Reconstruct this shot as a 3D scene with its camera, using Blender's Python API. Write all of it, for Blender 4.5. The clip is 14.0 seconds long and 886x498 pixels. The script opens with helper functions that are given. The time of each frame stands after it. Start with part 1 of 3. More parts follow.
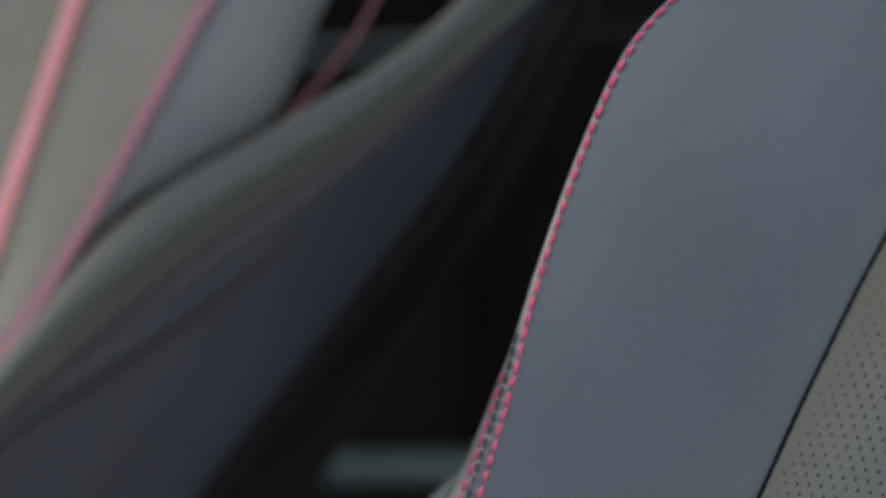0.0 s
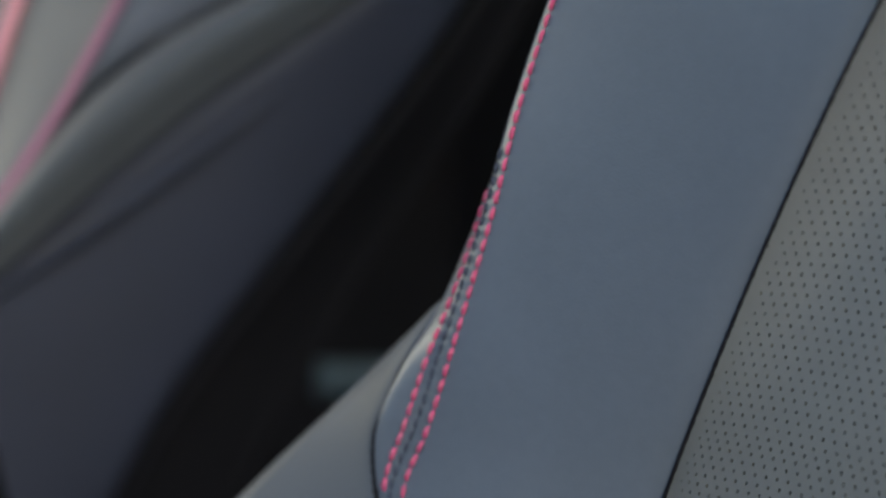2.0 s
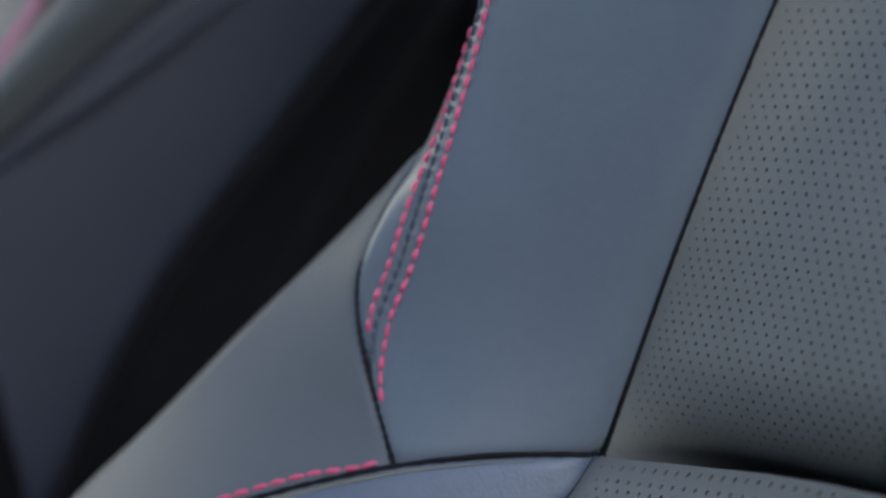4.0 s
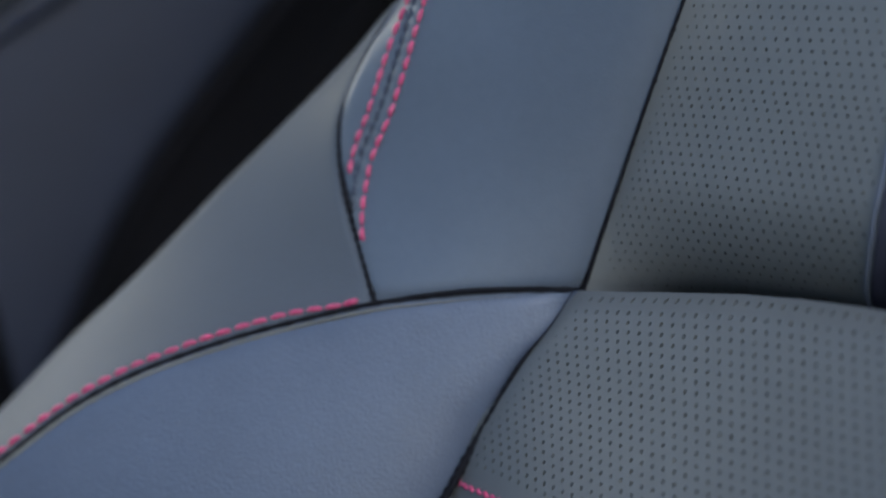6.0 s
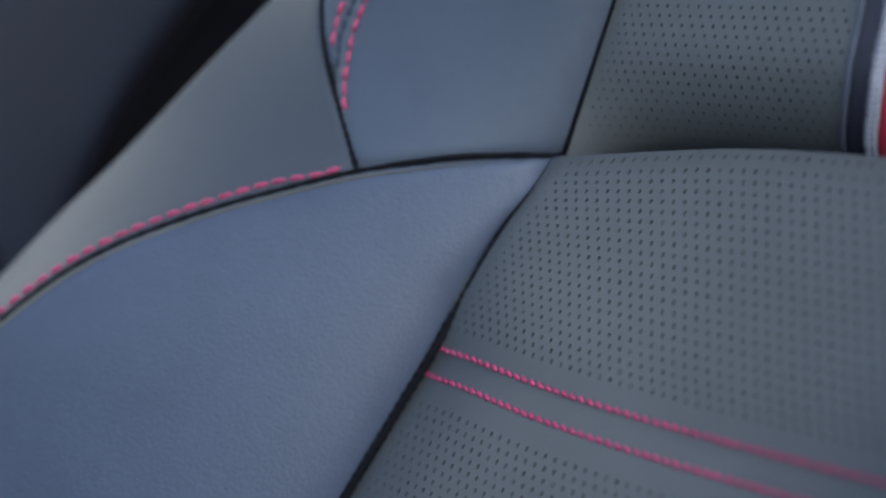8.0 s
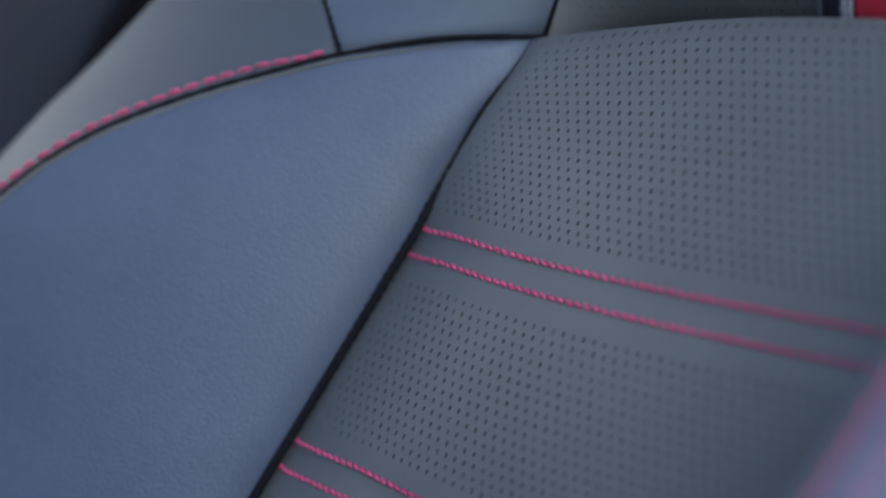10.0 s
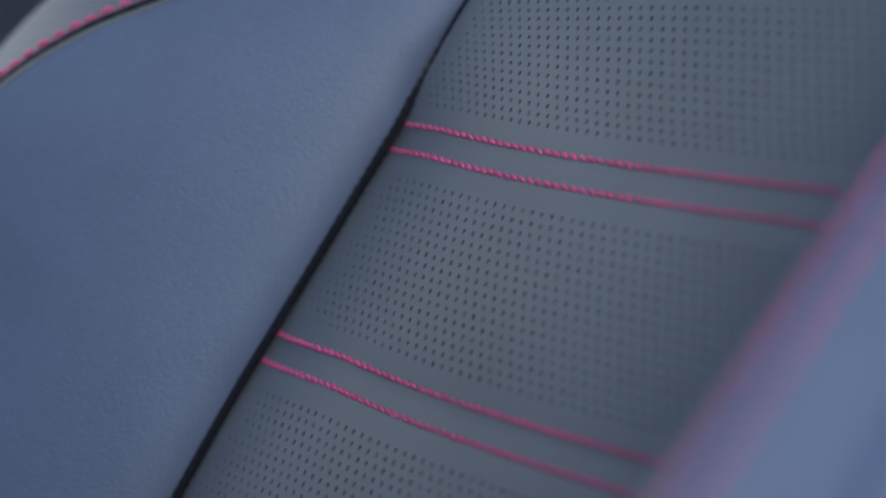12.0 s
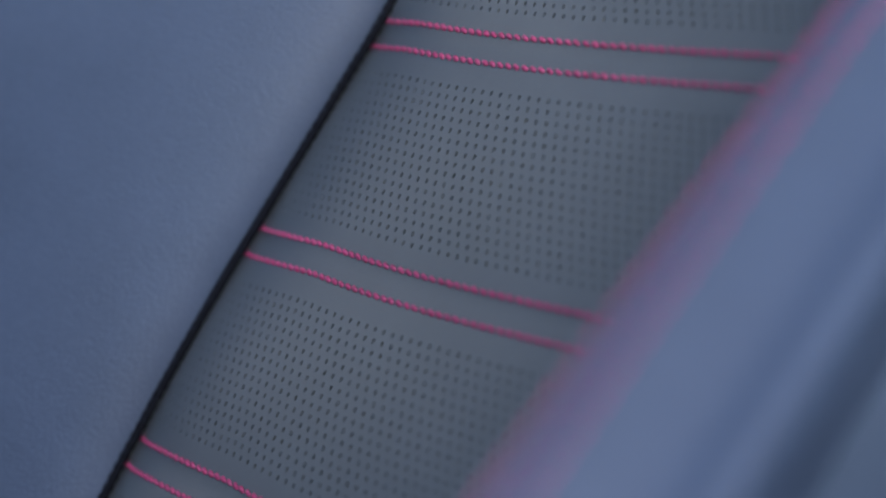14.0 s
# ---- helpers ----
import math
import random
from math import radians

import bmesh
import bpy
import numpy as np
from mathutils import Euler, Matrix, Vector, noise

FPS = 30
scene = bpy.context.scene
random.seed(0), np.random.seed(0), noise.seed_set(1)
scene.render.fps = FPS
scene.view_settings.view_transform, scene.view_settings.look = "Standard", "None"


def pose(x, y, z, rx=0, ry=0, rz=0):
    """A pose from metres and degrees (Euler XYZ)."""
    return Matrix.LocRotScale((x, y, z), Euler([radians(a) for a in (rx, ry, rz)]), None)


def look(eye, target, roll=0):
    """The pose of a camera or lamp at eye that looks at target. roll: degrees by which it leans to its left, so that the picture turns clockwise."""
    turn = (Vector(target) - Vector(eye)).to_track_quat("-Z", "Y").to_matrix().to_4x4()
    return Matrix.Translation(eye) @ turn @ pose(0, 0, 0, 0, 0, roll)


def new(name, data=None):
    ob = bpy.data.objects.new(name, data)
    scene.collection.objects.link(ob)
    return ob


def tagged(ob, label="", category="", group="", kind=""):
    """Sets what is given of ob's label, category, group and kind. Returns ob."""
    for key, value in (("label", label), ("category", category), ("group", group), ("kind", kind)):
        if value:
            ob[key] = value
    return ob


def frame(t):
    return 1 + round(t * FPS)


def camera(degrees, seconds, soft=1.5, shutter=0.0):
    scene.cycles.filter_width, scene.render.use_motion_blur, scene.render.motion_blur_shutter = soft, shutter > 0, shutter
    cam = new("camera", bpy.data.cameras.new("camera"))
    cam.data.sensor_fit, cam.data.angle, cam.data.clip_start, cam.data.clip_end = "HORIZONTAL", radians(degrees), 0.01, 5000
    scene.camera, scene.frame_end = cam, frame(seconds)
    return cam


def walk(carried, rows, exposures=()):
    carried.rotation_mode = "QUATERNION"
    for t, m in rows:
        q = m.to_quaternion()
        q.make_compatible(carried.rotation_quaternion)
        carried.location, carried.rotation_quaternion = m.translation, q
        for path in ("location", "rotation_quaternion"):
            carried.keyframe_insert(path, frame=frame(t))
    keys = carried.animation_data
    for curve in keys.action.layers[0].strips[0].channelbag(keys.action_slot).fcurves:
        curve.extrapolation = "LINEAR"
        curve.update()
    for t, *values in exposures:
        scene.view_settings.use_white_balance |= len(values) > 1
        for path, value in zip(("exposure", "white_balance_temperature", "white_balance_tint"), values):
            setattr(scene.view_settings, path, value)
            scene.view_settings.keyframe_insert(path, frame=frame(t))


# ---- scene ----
cam = camera(30.0, 14.0, soft=2.5)
cam.data.dof.use_dof = True
cam.data.dof.focus_distance = 0.530
cam.data.dof.aperture_fstop = 3.3
PATH = [
    (0.0, pose(-0.0235, 0.0380, 1.0844, 80.178, -0.029, -0.196)),
    (0.5, pose(-0.0221, 0.0351, 1.0673, 80.166, -0.027, -0.182)),
    (1.0, pose(-0.0205, 0.0324, 1.0514, 80.153, -0.025, -0.168)),
    (1.5, pose(-0.0191, 0.0300, 1.0368, 80.140, -0.023, -0.154)),
    (2.0, pose(-0.0176, 0.0282, 1.0231, 80.127, -0.021, -0.140)),
    (4.5, pose(-0.0099, 0.0172, 0.9543, 80.064, -0.010, -0.070)),
    (5.0, pose(-0.0081, 0.0142, 0.9397, 80.051, -0.008, -0.056)),
    (5.5, pose(-0.0063, 0.0111, 0.9274, 80.038, -0.006, -0.042)),
    (6.0, pose(-0.0045, 0.0080, 0.9157, 80.025, -0.004, -0.028)),
    (6.5, pose(-0.0029, 0.0052, 0.9050, 80.013, -0.002, -0.014)),
    (7.0, pose(-0.0013, 0.0025, 0.8937, 80.000, 0.000, 0.000)),
    (7.5, pose(0.0004, -0.0003, 0.8830, 79.987, 0.002, 0.014)),
    (8.0, pose(0.0023, -0.0034, 0.8724, 79.975, 0.004, 0.028)),
    (10.5, pose(0.0107, -0.0175, 0.8247, 79.911, 0.014, 0.098)),
    (11.0, pose(0.0124, -0.0198, 0.8159, 79.898, 0.017, 0.112)),
    (11.5, pose(0.0137, -0.0224, 0.8080, 79.885, 0.019, 0.126)),
    (12.0, pose(0.0157, -0.0251, 0.7992, 79.873, 0.021, 0.140)),
    (12.5, pose(0.0172, -0.0277, 0.7901, 79.860, 0.023, 0.154)),
    (13.0, pose(0.0193, -0.0301, 0.7802, 79.847, 0.025, 0.168)),
    (13.5, pose(0.0208, -0.0336, 0.7726, 79.834, 0.027, 0.182)),
    (14.0, pose(0.0228, -0.0389, 0.7652, 79.822, 0.029, 0.196)),
]
walk(cam, PATH, [(0.0, 1.36, 7250, 8), (2.0, 1.38, 6700, 9), (5.0, 1.25, 6000, 11), (8.0, 1.19, 5750, 12), (14.0, 1.13, 5550, 15)])

# ---- daylight ----
world = bpy.data.worlds.new("world")
scene.world = world
world.use_nodes = True
wn = world.node_tree.nodes
sky = wn.new("ShaderNodeTexSky")
sky.sky_type, sky.sun_disc = "NISHITA", False
sky.sun_elevation, sky.sun_rotation = radians(33), radians(158)
sky.dust_density = 0.6
wn["Background"].inputs["Strength"].default_value = 0.125
world.node_tree.links.new(sky.outputs["Color"], wn["Background"].inputs["Color"])
sun = new("sun", bpy.data.lights.new("sun", "SUN"))
sun.data.energy, sun.data.angle, sun.data.color = 0.60, radians(45), (1.0, 0.96, 0.90)
SUN_WAY = (math.cos(radians(33)) * math.sin(radians(158)), math.cos(radians(33)) * math.cos(radians(158)), math.sin(radians(33)))
sun.matrix_world = look(SUN_WAY, (0, 0, 0))
# the low, hazy sky that shines in through the window of the far door
window_light = new("window_light", bpy.data.lights.new("window_light", "AREA"))
window_light.data.shape, window_light.data.size, window_light.data.size_y = "RECTANGLE", 0.6, 0.40
window_light.data.energy, window_light.data.color = 2.6, (1.0, 0.91, 0.66)
window_light.matrix_world = look((-0.970, 1.110, 1.21), (0.030, 0.110, 1.21))


# ---- materials ----
def material(name, base, rough, grain=0.0, scale=900.0, patch=0.12, sheen=0.0, metal=0.0, spec=0.5):
    """A surface with large soft patches, fine mottling and a pebbled relief."""
    m = bpy.data.materials.new(name)
    m.use_nodes = True
    n, k = m.node_tree.nodes, m.node_tree.links
    p = n["Principled BSDF"]
    p.inputs["Metallic"].default_value = metal
    p.inputs["Specular IOR Level"].default_value = spec
    p.inputs["Sheen Weight"].default_value = sheen
    at = n.new("ShaderNodeTexCoord")
    big, fine = n.new("ShaderNodeTexNoise"), n.new("ShaderNodeTexNoise")
    big.inputs["Scale"].default_value, fine.inputs["Scale"].default_value = 14.0, 260.0
    big.inputs["Detail"].default_value, fine.inputs["Detail"].default_value = 4.0, 3.0
    k.new(at.outputs["Object"], big.inputs["Vector"]), k.new(at.outputs["Object"], fine.inputs["Vector"])
    mix = n.new("ShaderNodeMix")
    mix.data_type = "RGBA"
    add = n.new("ShaderNodeMath")
    add.operation = "MULTIPLY_ADD"
    add.inputs[1].default_value, add.inputs[2].default_value = 0.35, 0.0
    k.new(fine.outputs["Fac"], add.inputs[0])
    tot = n.new("ShaderNodeMath")
    k.new(big.outputs["Fac"], tot.inputs[0]), k.new(add.outputs[0], tot.inputs[1])
    span = n.new("ShaderNodeMapRange")
    span.inputs["From Min"].default_value, span.inputs["From Max"].default_value = 0.45, 0.9
    k.new(tot.outputs[0], span.inputs["Value"])
    mix.inputs[6].default_value = (*[c * (1 - patch) for c in base], 1)
    mix.inputs[7].default_value = (*[min(1, c * (1 + patch)) for c in base], 1)
    k.new(span.outputs[0], mix.inputs[0]), k.new(mix.outputs[2], p.inputs["Base Color"])
    gloss = n.new("ShaderNodeMapRange")
    gloss.inputs["To Min"].default_value, gloss.inputs["To Max"].default_value = rough * 0.9, min(1, rough * 1.12)
    k.new(fine.outputs["Fac"], gloss.inputs["Value"]), k.new(gloss.outputs[0], p.inputs["Roughness"])
    if grain:
        cells, bump = n.new("ShaderNodeTexVoronoi"), n.new("ShaderNodeBump")
        cells.feature = "SMOOTH_F1"
        cells.inputs["Scale"].default_value = scale
        warp = n.new("ShaderNodeVectorMath")
        warp.operation = "MULTIPLY_ADD"
        warp.inputs[1].default_value = (0.0006,) * 3
        k.new(fine.outputs["Color"], warp.inputs[0]), k.new(at.outputs["Object"], warp.inputs[2])
        k.new(warp.outputs[0], cells.inputs["Vector"])
        bump.inputs["Strength"].default_value, bump.inputs["Distance"].default_value = grain, 0.0004
        bump.invert = True
        k.new(cells.outputs["Distance"], bump.inputs["Height"]), k.new(bump.outputs["Normal"], p.inputs["Normal"])
    return m


# Base colours take in the light's tint: sky blue on bolsters, neutral on perforations.
LEATHER = material("bolster leather", (0.0735, 0.0905, 0.113), 0.41, 0.10, 1150, 0.10, sheen=0.12)
GRAINED = material("grained bolster leather", (0.071, 0.088, 0.121), 0.45, 0.36, 1050, 0.12)
PERFORATED = material("perforated leather", (0.101, 0.107, 0.104), 0.5, 0.12, 1200, 0.10)
BACKING = material("dark backing cloth", (0.070, 0.076, 0.088), 0.9, 0.0)
THREAD = material("red thread", (0.47, 0.054, 0.138), 0.36, 0.5, 2600, 0.18)
SEAM = material("black seam cord", (0.004, 0.004, 0.006), 0.8, 0.4, 2500, 0.2, spec=0.2)
WOVEN = material("white woven band", (0.52, 0.52, 0.55), 0.8, 0.8, 1400, 0.25)
# Same red piping: first colour carries overexposure, second set dimmer, third carries shade.
PIPING = material("overexposed red piping", (0.50, 0.22, 0.25), 0.6, 0.2, 2000, 0.15)
DIM_PIPING = material("dim mauve piping", (0.30, 0.13, 0.19), 0.6, 0.2, 2000, 0.15)
SHADED_PIPING = material("red piping with shade in its colour", (0.12, 0.035, 0.055), 0.6, 0.2, 2000, 0.15)
SEAM_TAPE = material("blue-grey seam tape", (0.075, 0.088, 0.115), 0.7, 0.3, 2000, 0.15)
# Second seat's roll: base colour lowered in place of the shade it lies in.
SHADED_ROLL = material("shade-darkened roll vinyl", (0.040, 0.046, 0.050), 0.7, 0.2, 900, 0.10, sheen=0.2)
# Same leather as the second seat's front, tinted dimmer and bluer for its light.
TINTED_SIDE = material("side leather tinted blue-grey for its light", (0.095, 0.106, 0.127), 0.5, 0.15, 1000, 0.08)
REDBAND = material("red woven band", (0.62, 0.03, 0.06), 0.7, 0.6, 1600, 0.1)
SEAM_THREAD = material("dark blue seam thread", (0.028, 0.036, 0.060), 0.7, 0.3, 2500, 0.15)
NAVY = material("dark navy edging", (0.022, 0.022, 0.035), 0.6, 0.3, 1500, 0.1)
SHIELD = material("slate moulded plastic", (0.018, 0.021, 0.033), 0.52, 0.5, 700, 0.12, spec=0.46)
PLASTIC = material("dark grey moulded plastic", (0.0100, 0.0092, 0.0100), 0.85, 0.5, 700, 0.12, spec=0.08)
TRIM = material("satin grey trim", (0.05, 0.075, 0.085), 0.35, 0.0)
LINING = material("grey roof lining", (0.55, 0.50, 0.42), 0.95, 0.4, 600, 0.06)
OUTER = material("outer vinyl", (0.059, 0.069, 0.081), 0.62, 0.2, 900, 0.10, sheen=0.05)
# Second seat's front: same leather as its side, in the better lit tone.
PALE_LIT = material("pale grey leather in the lit tone", (0.150, 0.145, 0.130), 0.5, 0.15, 1000, 0.08)
EDGE_TAPE = material("pale seam tape", (0.12, 0.12, 0.105), 0.7, 0.2, 2000, 0.2)
CARPET = material("black carpet", (0.0075, 0.0070, 0.0080), 1.0, 1.0, 500, 0.3, spec=0.2)
CONCRETE = material("grey concrete", (0.20, 0.20, 0.19), 0.85, 0.3, 60, 0.15)


# ---- building helpers ----
R2 = 0.5 ** 0.5


def W(p):
    """Car axes to world: across the car towards the open door, ahead, up."""
    p = np.asarray(p, float)
    a, b, z = p[..., 0], p[..., 1], p[..., 2]
    return np.stack([(a - b) * R2, -(a + b) * R2, z], -1)


def part(name, verts, faces, mat, parent=None, label="", smooth=True):
    me = bpy.data.meshes.new(name)
    me.from_pydata([tuple(v) for v in verts], [], [tuple(int(i) for i in q) for q in faces])
    me.validate()
    me.materials.append(mat)
    if smooth:
        me.polygons.foreach_set("use_smooth", [True] * len(me.polygons))
    me.update()
    ob = new(name, me)
    ob.parent = parent
    if label:
        tagged(ob, label)
    return ob


def curve(ctrl, n=160):
    """A smooth line through the control points, n + 1 points at even steps."""
    c = np.array(ctrl, float)
    c = np.vstack([2 * c[0] - c[1], c, 2 * c[-1] - c[-2]])
    out = []
    for i in range(1, len(c) - 2):
        t = np.linspace(0, 1, 24, endpoint=False)[:, None]
        p0, p1, p2, p3 = c[i - 1:i + 3]
        out.append(0.5 * (2 * p1 + (p2 - p0) * t + (2 * p0 - 5 * p1 + 4 * p2 - p3) * t ** 2 + (3 * p1 - p0 - 3 * p2 + p3) * t ** 3))
    out = np.vstack(out + [c[-2:-1]])
    return even(out, n)


def even(pts, n):
    s = np.r_[0, np.cumsum(np.linalg.norm(np.diff(pts, axis=0), axis=1))]
    q = np.linspace(0, s[-1], n + 1)
    return np.stack([np.interp(q, s, pts[:, i]) for i in range(3)], -1)


def unit(v):
    return v / np.maximum(np.linalg.norm(v, axis=-1, keepdims=True), 1e-12)


def normals(P):
    n = unit(np.cross(np.gradient(P, axis=0), np.gradient(P, axis=1)))
    return n * np.where((n[..., 1] + 0.3 * n[..., 2]).mean() < 0, -1, 1)


def padded(A, B, bulge=0.004, dips=((0.004, 0.004), (0.004, 0.004)), ends=((0, 1), (0, 1)), nu=48, via=None, even_out=8.0, full=0.08):
    """A padded panel between two lines, swelling in the middle and pulled down along its seams."""
    nv = len(A) - 1
    u = 0.5 - 0.5 * np.cos(np.linspace(0, np.pi, nu + 1))
    u = (0.6 * u + 0.4 * np.linspace(0, 1, nu + 1))[:, None, None]
    if via is None:
        P = A[None] * (1 - u) + B[None] * u
    else:
        P = A[None] * (1 - u) ** 2 + 2 * via[None] * u * (1 - u) + B[None] * u ** 2
    if even_out:
        pad = int(min(nv - 1, 3 * even_out))
        ext = np.concatenate([2 * P[:, :1] - P[:, pad:0:-1], P, 2 * P[:, -1:] - P[:, -2:-pad - 2:-1]], 1)
        ker = np.exp(-0.5 * (np.arange(-pad, pad + 1) / even_out) ** 2)
        calm = sum(k * ext[:, q:q + nv + 1] for q, k in enumerate(ker / ker.sum()))
        w = (4 * u * (1 - u)) ** 0.9
        P = P * (1 - w) + calm * w
    n = normals(P)
    wide = np.linalg.norm(B - A, axis=1)[None, :, None]
    long = np.linalg.norm(np.diff(P[nu // 2], axis=0), axis=1).sum()
    v = np.linspace(0, 1, nv + 1)[None, :, None]
    h = bulge * (4 * u * (1 - u)) ** 0.8 * (wide / full) ** 1.5 / (1 + (wide / full) ** 3) ** 0.5
    for (deep, w), far in zip(dips, (u * wide, (1 - u) * wide)):
        h = h - deep * np.exp(-(far / w) ** 1.3)
    for (deep, w), far in zip(ends, (v * long, (1 - v) * long)):
        h = h - deep * np.exp(-(far / w) ** 1.3)
    return P + n * h * np.clip(wide / 0.012, 0, 1)


def sheet(name, P, mat, parent, label="", thick=0.003):
    """A grid of points as an upholstery panel with a turned-in rim."""
    n = normals(P)
    back = P - n * thick
    nu, nv = P.shape[0], P.shape[1]
    verts = np.vstack([W(P).reshape(-1, 3), W(back).reshape(-1, 3)])
    f, o = [], nu * nv
    for i in range(nu - 1):
        for j in range(nv - 1):
            q = (i * nv + j, (i + 1) * nv + j, (i + 1) * nv + j + 1, i * nv + j + 1)
            f += [q, tuple(x + o for x in q[::-1])]
    rim = [i * nv for i in range(nu)] + [(nu - 1) * nv + j for j in range(1, nv)]
    rim += [i * nv + nv - 1 for i in range(nu - 2, -1, -1)] + [j for j in range(nv - 2, 0, -1)]
    for x, y in zip(rim, rim[1:] + rim[:1]):
        f.append((x, y, y + o, x + o))
    return part(name, verts, f, mat, parent, label)


def cord(name, pts, r, mat, parent, label="", beads=0.0, sides=8, taper=0.0, swell=False):
    """A round cord along a line; beads: the step of its swellings, in metres."""
    pts = np.asarray(pts, float)
    t = unit(np.gradient(pts, axis=0))
    a = unit(np.cross(t, [0.3, 0.9, 0.3]))
    b = np.cross(t, a)
    s = np.r_[0, np.cumsum(np.linalg.norm(np.diff(pts, axis=0), axis=1))]
    k = r * (1 + (0.2 * np.sin(2 * np.pi * s / beads) if beads else 0 * s))
    if taper:
        k = k * np.clip(s / taper, 0.15, 1)
    if swell:
        k = k * np.clip(np.sin(np.pi * s / s[-1]) ** 0.7, 0.15, 1)
    ang = np.linspace(0, 2 * np.pi, sides, endpoint=False)
    ring = pts[:, None] + k[:, None, None] * (a[:, None] * np.cos(ang)[None, :, None] + b[:, None] * np.sin(ang)[None, :, None])
    f = []
    for i in range(len(pts) - 1):
        for j in range(sides):
            x, y = i * sides + j, i * sides + (j + 1) % sides
            f.append((x, y, y + sides, x + sides))
    f += [tuple(range(sides)), tuple(range((len(pts) - 1) * sides, len(pts) * sides))[::-1]]
    return part(name, W(ring).reshape(-1, 3), f, mat, parent, label)


def stitches(name, pts, nrm, step, length, r, parent, label="", lean=0.0, sink=0.0, mat=None):
    """A row of single thread stitches along a line, each a short rounded pill pulled in at both ends."""
    s = np.r_[0, np.cumsum(np.linalg.norm(np.diff(pts, axis=0), axis=1))]
    verts, f = [], []
    rng = np.random.RandomState(len(pts) + int(step * 1e6))
    sides, rings = 8, 7
    for c in np.arange(step * 0.5, s[-1], step):
        c = c + rng.uniform(-0.04, 0.04) * step
        mid = np.array([np.interp(c, s, pts[:, i]) for i in range(3)])
        fore = np.array([np.interp(c + 1e-3, s, pts[:, i]) - np.interp(c - 1e-3, s, pts[:, i]) for i in range(3)])
        n = unit(np.array([np.interp(c, s, nrm[:, i]) for i in range(3)]))
        t = unit(fore - n * np.dot(fore, n))
        w = np.cross(n, t)
        t, w = t * np.cos(lean) + w * np.sin(lean), w * np.cos(lean) - t * np.sin(lean)
        fat, off = r * rng.uniform(0.9, 1.1), len(verts)
        for q in np.linspace(-1, 1, rings):
            k = fat * max(0.12, (1 - abs(q) ** 3) ** 0.5)
            o = mid + t * (q * length / 2) + n * (r * (0.75 - 0.9 * q * q) - sink)
            for g in np.linspace(0, 2 * np.pi, sides, endpoint=False):
                verts.append(o + k * (w * np.cos(g) + n * np.sin(g)))
        for i in range(rings - 1):
            for j in range(sides):
                x, y = off + i * sides + j, off + i * sides + (j + 1) % sides
                f.append((x, y, y + sides, x + sides))
        f += [tuple(off + j for j in range(sides))[::-1], tuple(off + (rings - 1) * sides + j for j in range(sides))]
    return part(name, W(np.array(verts)), f, mat or THREAD, parent, label)


def single_stitches(pts, nrm, step, length, r, parent):
    """The same kind of row, with every stitch a piece of its own on one shared mesh."""
    s = np.r_[0, np.cumsum(np.linalg.norm(np.diff(pts, axis=0), axis=1))]
    rng = np.random.RandomState(len(pts) + int(step * 1e6))
    sides, rings = 8, 7
    verts, f = [], []
    for q in np.linspace(-1, 1, rings):
        k = r * max(0.12, (1 - abs(q) ** 3) ** 0.5)
        for g in np.linspace(0, 2 * np.pi, sides, endpoint=False):
            verts.append((q * length / 2, k * np.cos(g), r * (0.75 - 0.9 * q * q) + k * np.sin(g)))
    for i in range(rings - 1):
        for j in range(sides):
            x, y = i * sides + j, i * sides + (j + 1) % sides
            f.append((x, y, y + sides, x + sides))
    f += [tuple(range(sides))[::-1], tuple(range((rings - 1) * sides, rings * sides))]
    mesh = None
    for c in np.arange(step * 0.5, s[-1], step):
        c = c + rng.uniform(-0.04, 0.04) * step
        mid = np.array([np.interp(c, s, pts[:, i]) for i in range(3)])
        fore = np.array([np.interp(c + 1e-3, s, pts[:, i]) - np.interp(c - 1e-3, s, pts[:, i]) for i in range(3)])
        n = unit(np.array([np.interp(c, s, nrm[:, i]) for i in range(3)]))
        t = unit(fore - n * np.dot(fore, n))
        t, n, mid = Vector(W(t)), Vector(W(n)), Vector(W(mid))
        w = n.cross(t)
        if mesh is None:
            ob = part("stitch", verts, f, THREAD, parent)
            mesh = ob.data
        else:
            ob = new("stitch", mesh)
            ob.parent = parent
        fat = rng.uniform(0.88, 1.12)
        ob.matrix_basis = Matrix.Translation(mid) @ Matrix((t, w, n)).transposed().to_4x4() @ Matrix.Diagonal((1, fat, fat, 1))


def on_panel(P, inset, lo, hi, from_end=False, n=300):
    """A line on a panel at a distance from one of its long edges, and the panel's normals there; inset may change along it."""
    N = normals(P)
    nv = P.shape[1]
    line, nn = [], []
    for j in np.linspace(lo * (nv - 1), hi * (nv - 1), n):
        i0 = min(int(j), nv - 2)
        w = j - i0
        row, nr = P[:, i0] * (1 - w) + P[:, i0 + 1] * w, N[:, i0] * (1 - w) + N[:, i0 + 1] * w
        if from_end:
            row, nr = row[::-1], nr[::-1]
        s = np.r_[0, np.cumsum(np.linalg.norm(np.diff(row, axis=0), axis=1))]
        d = inset(j / (nv - 1)) if callable(inset) else inset
        line.append([np.interp(d, s, row[:, i]) for i in range(3)])
        nn.append([np.interp(d, s, nr[:, i]) for i in range(3)])
    return np.array(line), unit(np.array(nn))


